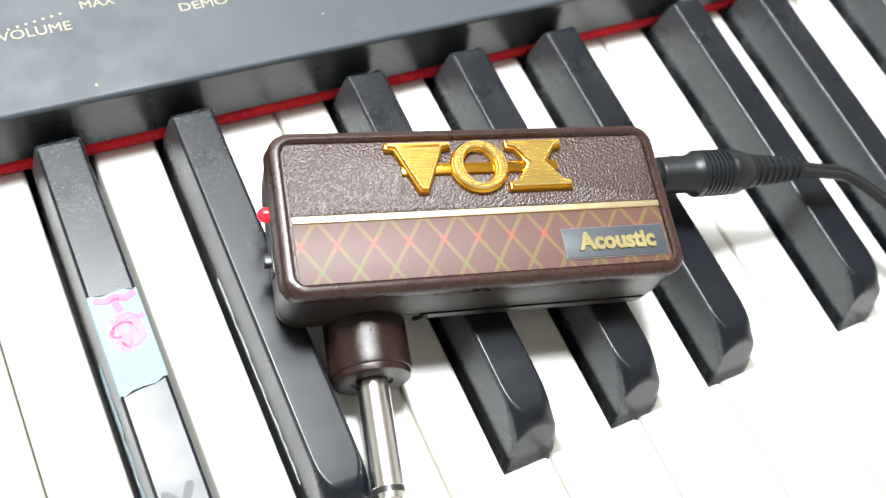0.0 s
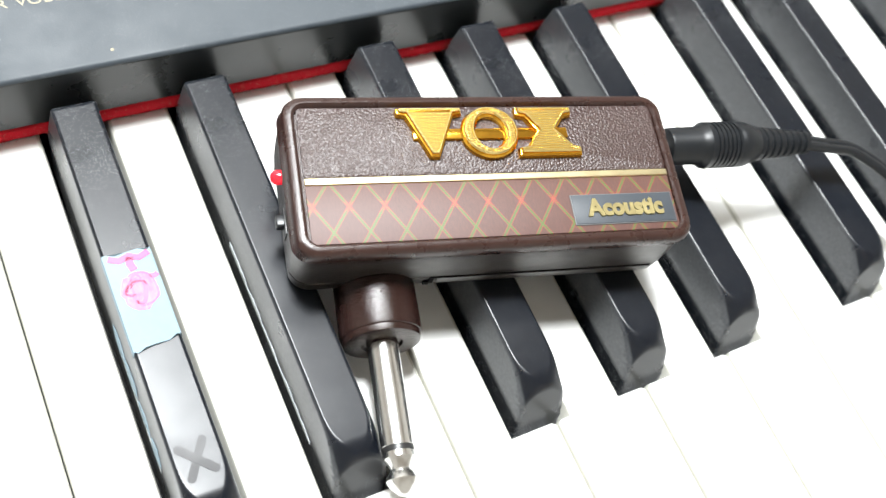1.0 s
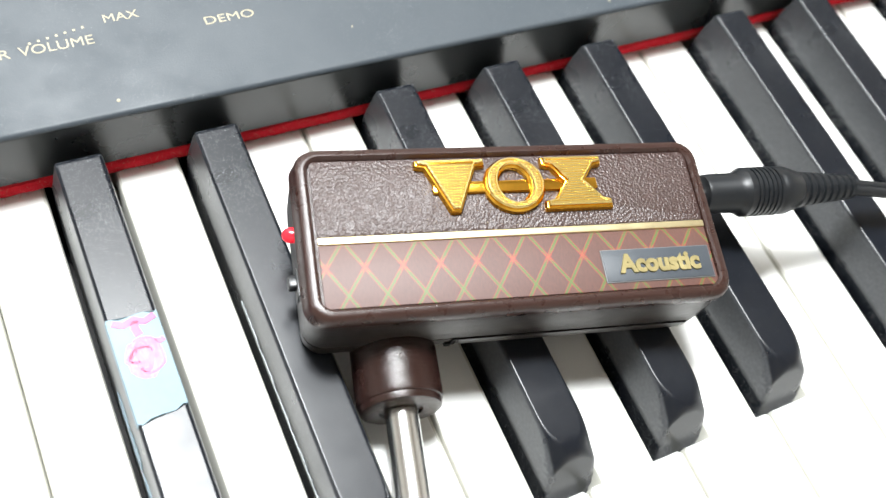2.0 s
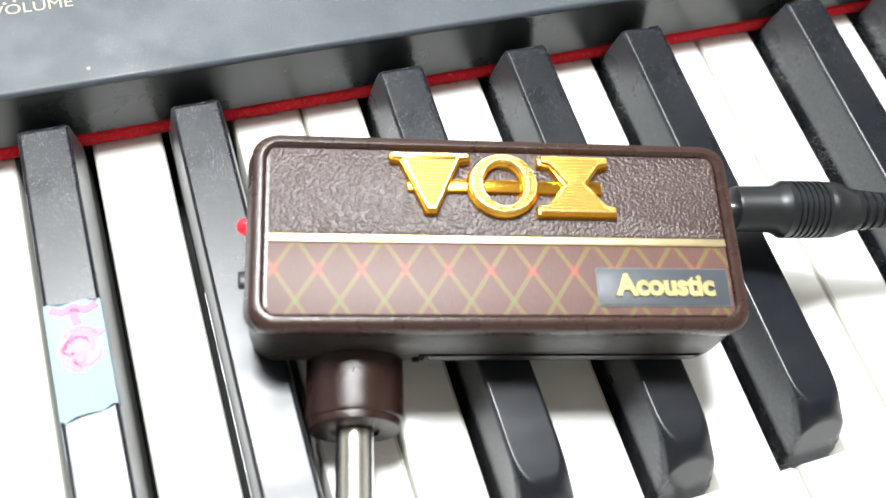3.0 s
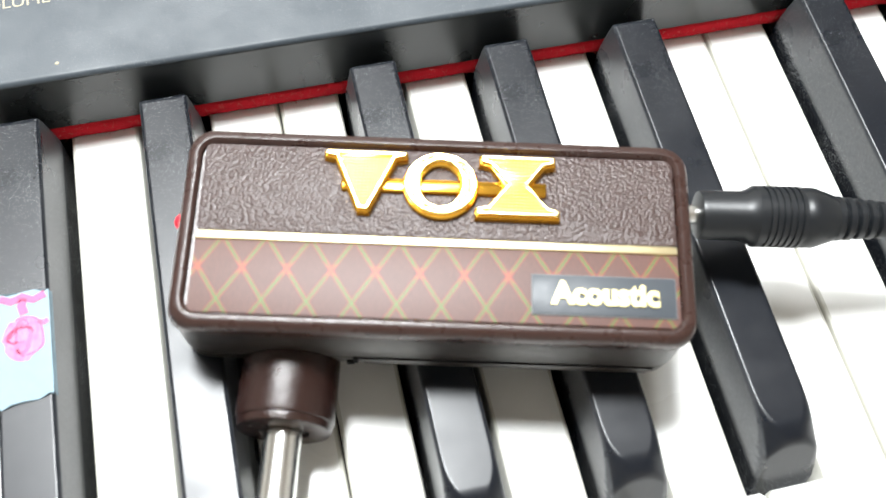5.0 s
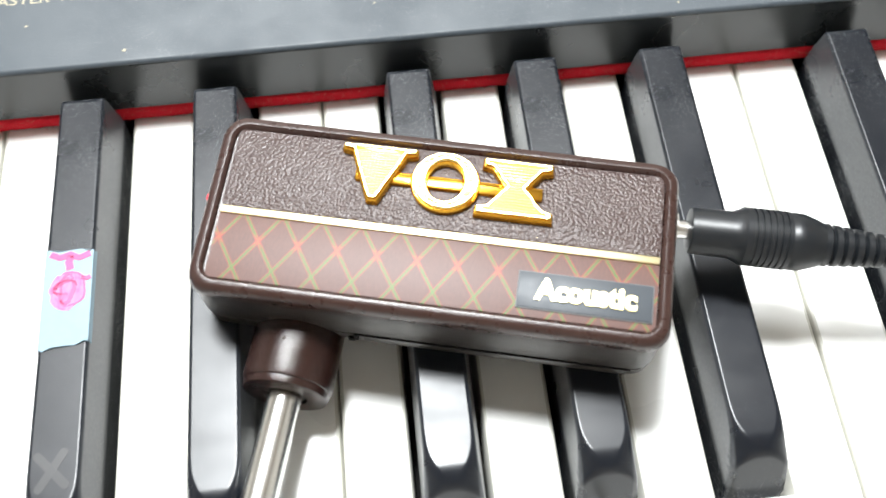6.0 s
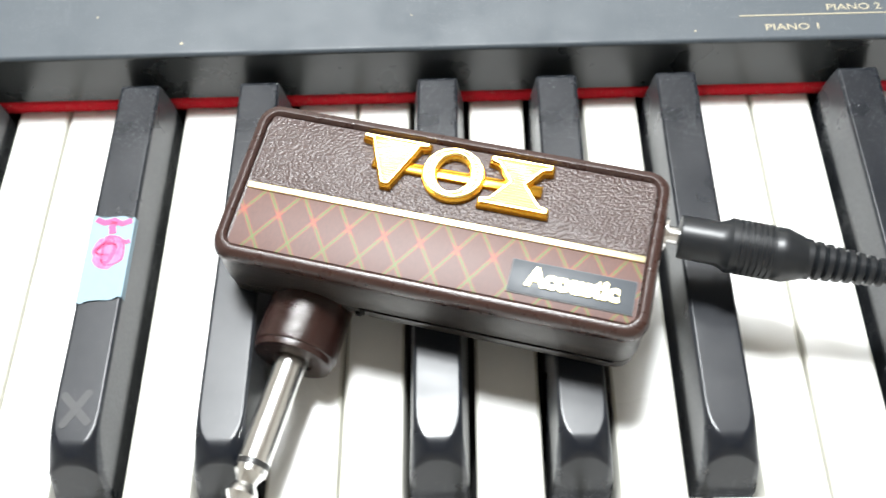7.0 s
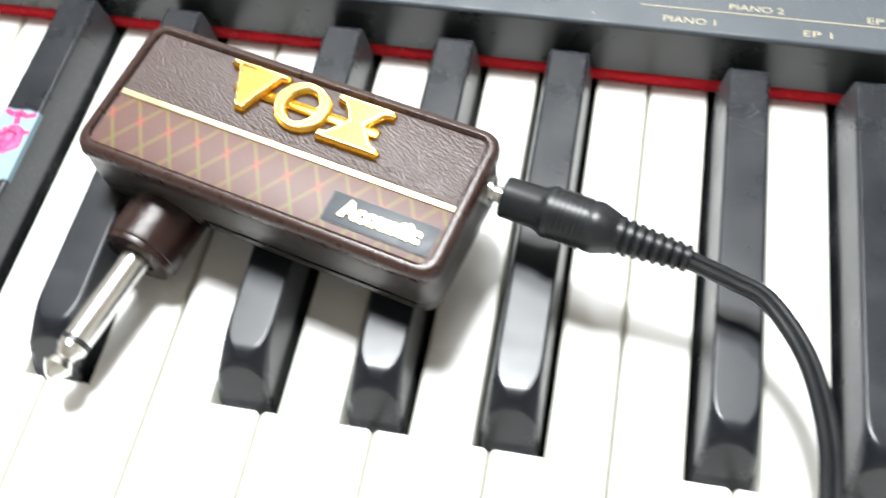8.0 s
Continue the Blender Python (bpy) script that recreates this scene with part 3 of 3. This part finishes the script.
part("trim_strip", leaned(box(-0.0386, 0.0386, -0.0024, -0.0010, FACE_Z - 0.0004, FACE_Z + 0.0007, 0.0002)), GOLD, amp, "shiny gold trim strip")
plate = part("name_plate", leaned(box(0.0152, 0.0378, -0.0130, -0.0066, FACE_Z - 0.0002, FACE_Z + 0.0007, 0.0001)), PLATE, amp, "grey name plate")
part("plate_border", leaned(box(0.0150, 0.0380, -0.0132, -0.0064, FACE_Z - 0.0002, FACE_Z + 0.00055, 0.0001)), PLATEEDGE, amp)
words = lettering("plate_letters", "Acoustic", 0.0050, pose(0.0180, -0.0113, FACE_Z + 0.0006), LETTERGOLD, plate, 0.0005, 0.0172, 0.00024)
for v in words.data.vertices:
    v.co.z *= 1 + 4.2 * v.co.y


def emblem():
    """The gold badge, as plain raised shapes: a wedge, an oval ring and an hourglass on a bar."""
    z0 = FACE_Z + 0.0003
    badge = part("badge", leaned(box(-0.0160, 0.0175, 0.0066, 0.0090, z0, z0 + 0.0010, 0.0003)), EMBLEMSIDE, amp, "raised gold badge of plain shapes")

    def ribs(outlines, inset=0.00035, pitch=0.00056):
        """Fine rounded ridges across a face, clipped to its closed outlines."""
        bm = bmesh.new()
        low, high = min(p[1] for o in outlines for p in o), max(p[1] for o in outlines for p in o)
        for row in range(1, int((high - low) / pitch)):
            y = low + row * pitch
            cuts = []
            for o in outlines:
                for (xa, ya), (xb, yb) in zip(o, o[1:] + o[:1]):
                    if (ya > y) != (yb > y):
                        cuts.append(xa + (xb - xa) * (y - ya) / (yb - ya))
            cuts.sort()
            for xa, xb in zip(cuts[::2], cuts[1::2]):
                xa, xb = xa + inset, xb - inset
                if xb - xa < 0.0004:
                    continue
                ring = [(-0.00026, 0.0), (-0.00014, 0.00016), (0.0, 0.00020), (0.00014, 0.00016), (0.00026, 0.0)]
                rows = [[bm.verts.new((x, y + dy, z0 + 0.0019 + dz)) for dy, dz in ring] for x in (xa, xb)]
                for a, b, c, d in zip(rows[0], rows[0][1:], rows[1][1:], rows[1]):
                    bm.faces.new((a, b, c, d))
                bm.faces.new(rows[0])
                bm.faces.new(rows[1][::-1])
        tagged(part("ribbing", leaned(bm), EMBLEM, badge), "fine gold ridges", kind="stuff")

    def rim(points):
        """A thin raised border along an outline."""
        line = [Vector((x, y, z0 + 0.0020)) for x, y in points]
        loops = []
        count = len(line)
        for k, p in enumerate(line):
            before, after = line[k - 1], line[(k + 1) % count]
            a, b = (p - before).normalized(), (after - p).normalized()
            way = (a + b).normalized() if (a + b).length > 1e-6 else b
            side = Vector((-way.y, way.x, 0)) / max(0.45, math.sqrt(max(0.0, (1 + a.dot(b)) / 2)))
            loops.append([p + 0.00024 * (math.cos(t) * side + math.sin(t) * Vector((0, 0, 1))) for t in [math.pi / 3 * q for q in range(6)]])
        part("badge_rim", leaned(loft(loops + [loops[0]], False, False)), EMBLEM, badge)

    def inset_outline(points, d):
        """The outline moved inwards by d (points run anticlockwise)."""
        out = []
        for k, p in enumerate(points):
            p, a, b = Vector(p), Vector(points[k - 1]), Vector(points[(k + 1) % len(points)])
            u, w = (p - a).normalized(), (b - p).normalized()
            m = (Vector((-u.y, u.x)) + Vector((-w.y, w.x))).normalized()
            out.append(tuple(p + m * d / max(0.4, m.dot(Vector((-u.y, u.x))))))
        return out

    def layers(points):
        part("badge_base", leaned(prism(points, z0, z0 + 0.0015, 0.00035)), EMBLEMSIDE, badge)
        face = inset_outline(points, 0.0005)
        part("badge_face", leaned(prism(face, z0 + 0.0013, z0 + 0.0019, 0.0001)), EMBLEMSIDE, badge)
        rim(inset_outline(points, 0.00065))
        ribs([face])

    layers([(-0.0190, 0.0134), (-0.0190, 0.0120), (-0.0172, 0.0117), (-0.0132, 0.0024), (-0.0112, 0.0024), (-0.0070, 0.0117), (-0.0052, 0.0120), (-0.0052, 0.0134)])
    layers([(0.0064, 0.0134), (0.0064, 0.0116), (0.0082, 0.0112), (0.0106, 0.0080), (0.0078, 0.0044), (0.0058, 0.0040), (0.0058, 0.0022), (0.0196, 0.0022), (0.0196, 0.0040), (0.0178, 0.0044), (0.0148, 0.0080), (0.0172, 0.0112), (0.0190, 0.0116), (0.0190, 0.0134)])
    n = 40
    for name, mat, za, zb, grow in (("badge_base", EMBLEMSIDE, z0, z0 + 0.0014, 0.0), ("badge_face", EMBLEM, z0 + 0.0012, z0 + 0.0019, 0.0005)):
        rings = []
        for rx, ry, z in ((0.0062 - grow, 0.0058 - grow, za), (0.0062 - grow, 0.0058 - grow, zb - 0.0003), (0.0059 - grow, 0.0055 - grow, zb), (0.0034 + grow, 0.0040 + grow, zb), (0.0031 + grow, 0.0037 + grow, zb - 0.0003), (0.0031 + grow, 0.0037 + grow, za)):
            rings.append([(0.0002 + rx * math.cos(2 * math.pi * k / n), 0.0078 + ry * math.sin(2 * math.pi * k / n), z) for k in range(n)])
        part(name, leaned(loft(rings + [rings[0]], False, False)), mat, badge)
    ovals = [[(0.0002 + rx * math.cos(2 * math.pi * k / 44), 0.0078 + ry * math.sin(2 * math.pi * k / 44)) for k in range(44)] for rx, ry in ((0.0055, 0.0051), (0.0038, 0.0044))]
    for oval in ovals:
        rim(oval)
    ribs(ovals)


emblem()
part("power_light", lathe([(0.0015, -0.002), (0.0015, 0.0012), (0.0013, 0.0019), (0.0008, 0.0024), (0.0002, 0.0026)], pose(-0.0414, 0.0036, 0.0112, 0, 0, 180), 20), LED, amp, "glowing red indicator light")
part("switch", box(-0.0436, -0.0395, -0.0064, -0.0038, 0.0076, 0.0098, 0.0004), RUBBER, amp, "small black slide switch")
part("switch_slot", box(-0.0421, -0.0390, -0.0085, -0.0025, 0.0072, 0.0102, 0.0002), INSULATION, amp)
JACK = pose(-0.0238, -0.0120, -0.0010, 0, 0, -91.0)
hub = part("plug_hub", lathe([(0.0082, -0.002), (0.0083, 0.0140), (0.0081, 0.0147), (0.0075, 0.0151), (0.0, 0.0151)], JACK, 48), HUB, amp, "round brown hub carrying the plug")
part("hub_cap", lathe([(0.0079, 0.0149), (0.0079, 0.0154), (0.0077, 0.0161), (0.0070, 0.0163), (0.0042, 0.0163), (0.0040, 0.0158), (0.0, 0.0158)], JACK, 40), HUB, hub)
plug = part("plug_sleeve", lathe([(0.00318, 0.0156), (0.00318, 0.0372), (0.0030, 0.0374)], JACK, 32), CHROME, amp, "shiny nickel plug shaft")
part("insulator_ring", lathe([(0.00312, 0.0373), (0.00312, 0.0384)], JACK, 32), INSULATION, plug)
part("plug_tip", lathe([(0.0031, 0.0383), (0.0031, 0.0395), (0.0022, 0.0408), (0.0020, 0.0416), (0.0026, 0.0424), (0.0031, 0.0436), (0.0026, 0.0446), (0.0012, 0.0462), (0.0003, 0.0466)], JACK, 32), CHROME, plug)

# ---- the cable with its moulded coupling ----
CON = AMP @ pose(0.0385, 0.0083, 0.0120, 0, 1.5, 1.5)
cable = tagged(empty("audio_cable"), "black audio cable with a ribbed moulded coupling plugged into the amplifier", "cable")
part("pin", lathe([(0.0017, 0.0), (0.0017, 0.0070)], CON, 20), CHROME, cable, "short bare metal pin")
part("collar", lathe([(0.0032, 0.0020), (0.0032, 0.0034), (0.0022, 0.0036)], CON, 24), CHROME, cable)
coupling = [(0.0030, 0.0056), (0.0040, 0.0058), (0.0042, 0.0064), (0.0043, 0.0132), (0.0049, 0.0146), (0.0053, 0.0152)]
for k in range(7):
    d = 0.0158 + 0.0011 * k
    coupling += [(0.0053, d), (0.0053, d + 0.0006), (0.0050, d + 0.0007), (0.0050, d + 0.00105)]
coupling += [(0.0052, 0.0238), (0.0052, 0.0256), (0.0042, 0.0286), (0.0038, 0.0294)]
part("coupling", lathe(coupling, CON, 40), RUBBER, cable)
relief = []
for k in range(8):
    d, r = 0.0290 + 0.0019 * k, 0.0039 - 0.00017 * k
    relief += [(r - 0.0005, d), (r, d + 0.0003), (r, d + 0.0013), (r - 0.0005, d + 0.0016)]
part("strain_relief", lathe(relief, CON, 28), RUBBER, cable)
start = CON @ Vector((0.0430, 0, 0))
line = glide([start, (0.1840, 0.0325, 0.0215), (0.1910, 0.0295, 0.0205), (0.1985, 0.0195, 0.0185), (0.2030, 0.0060, 0.0150), (0.2040, -0.0080, 0.0110), (0.2030, -0.0280, 0.0060), (0.2022, -0.0450, 0.0030), (0.2018, -0.0620, -0.0020), (0.2014, -0.0800, -0.0300), (0.2012, -0.0860, -0.1200), (0.2010, -0.0900, -0.4000), (0.2008, -0.1000, -0.7160)])
for off in (-0.0011, 0.0011):
    pts = []
    for k, p in enumerate(line):
        way = (line[min(k + 1, len(line) - 1)] - line[max(k - 1, 0)]).normalized()
        side = way.cross(Vector((0, 0, 1))).normalized()
        pts.append(p + side * off + Vector((0, 0, off * 0.4)))
    part("strand", tube(pts, 0.00118), RUBBER, cable)
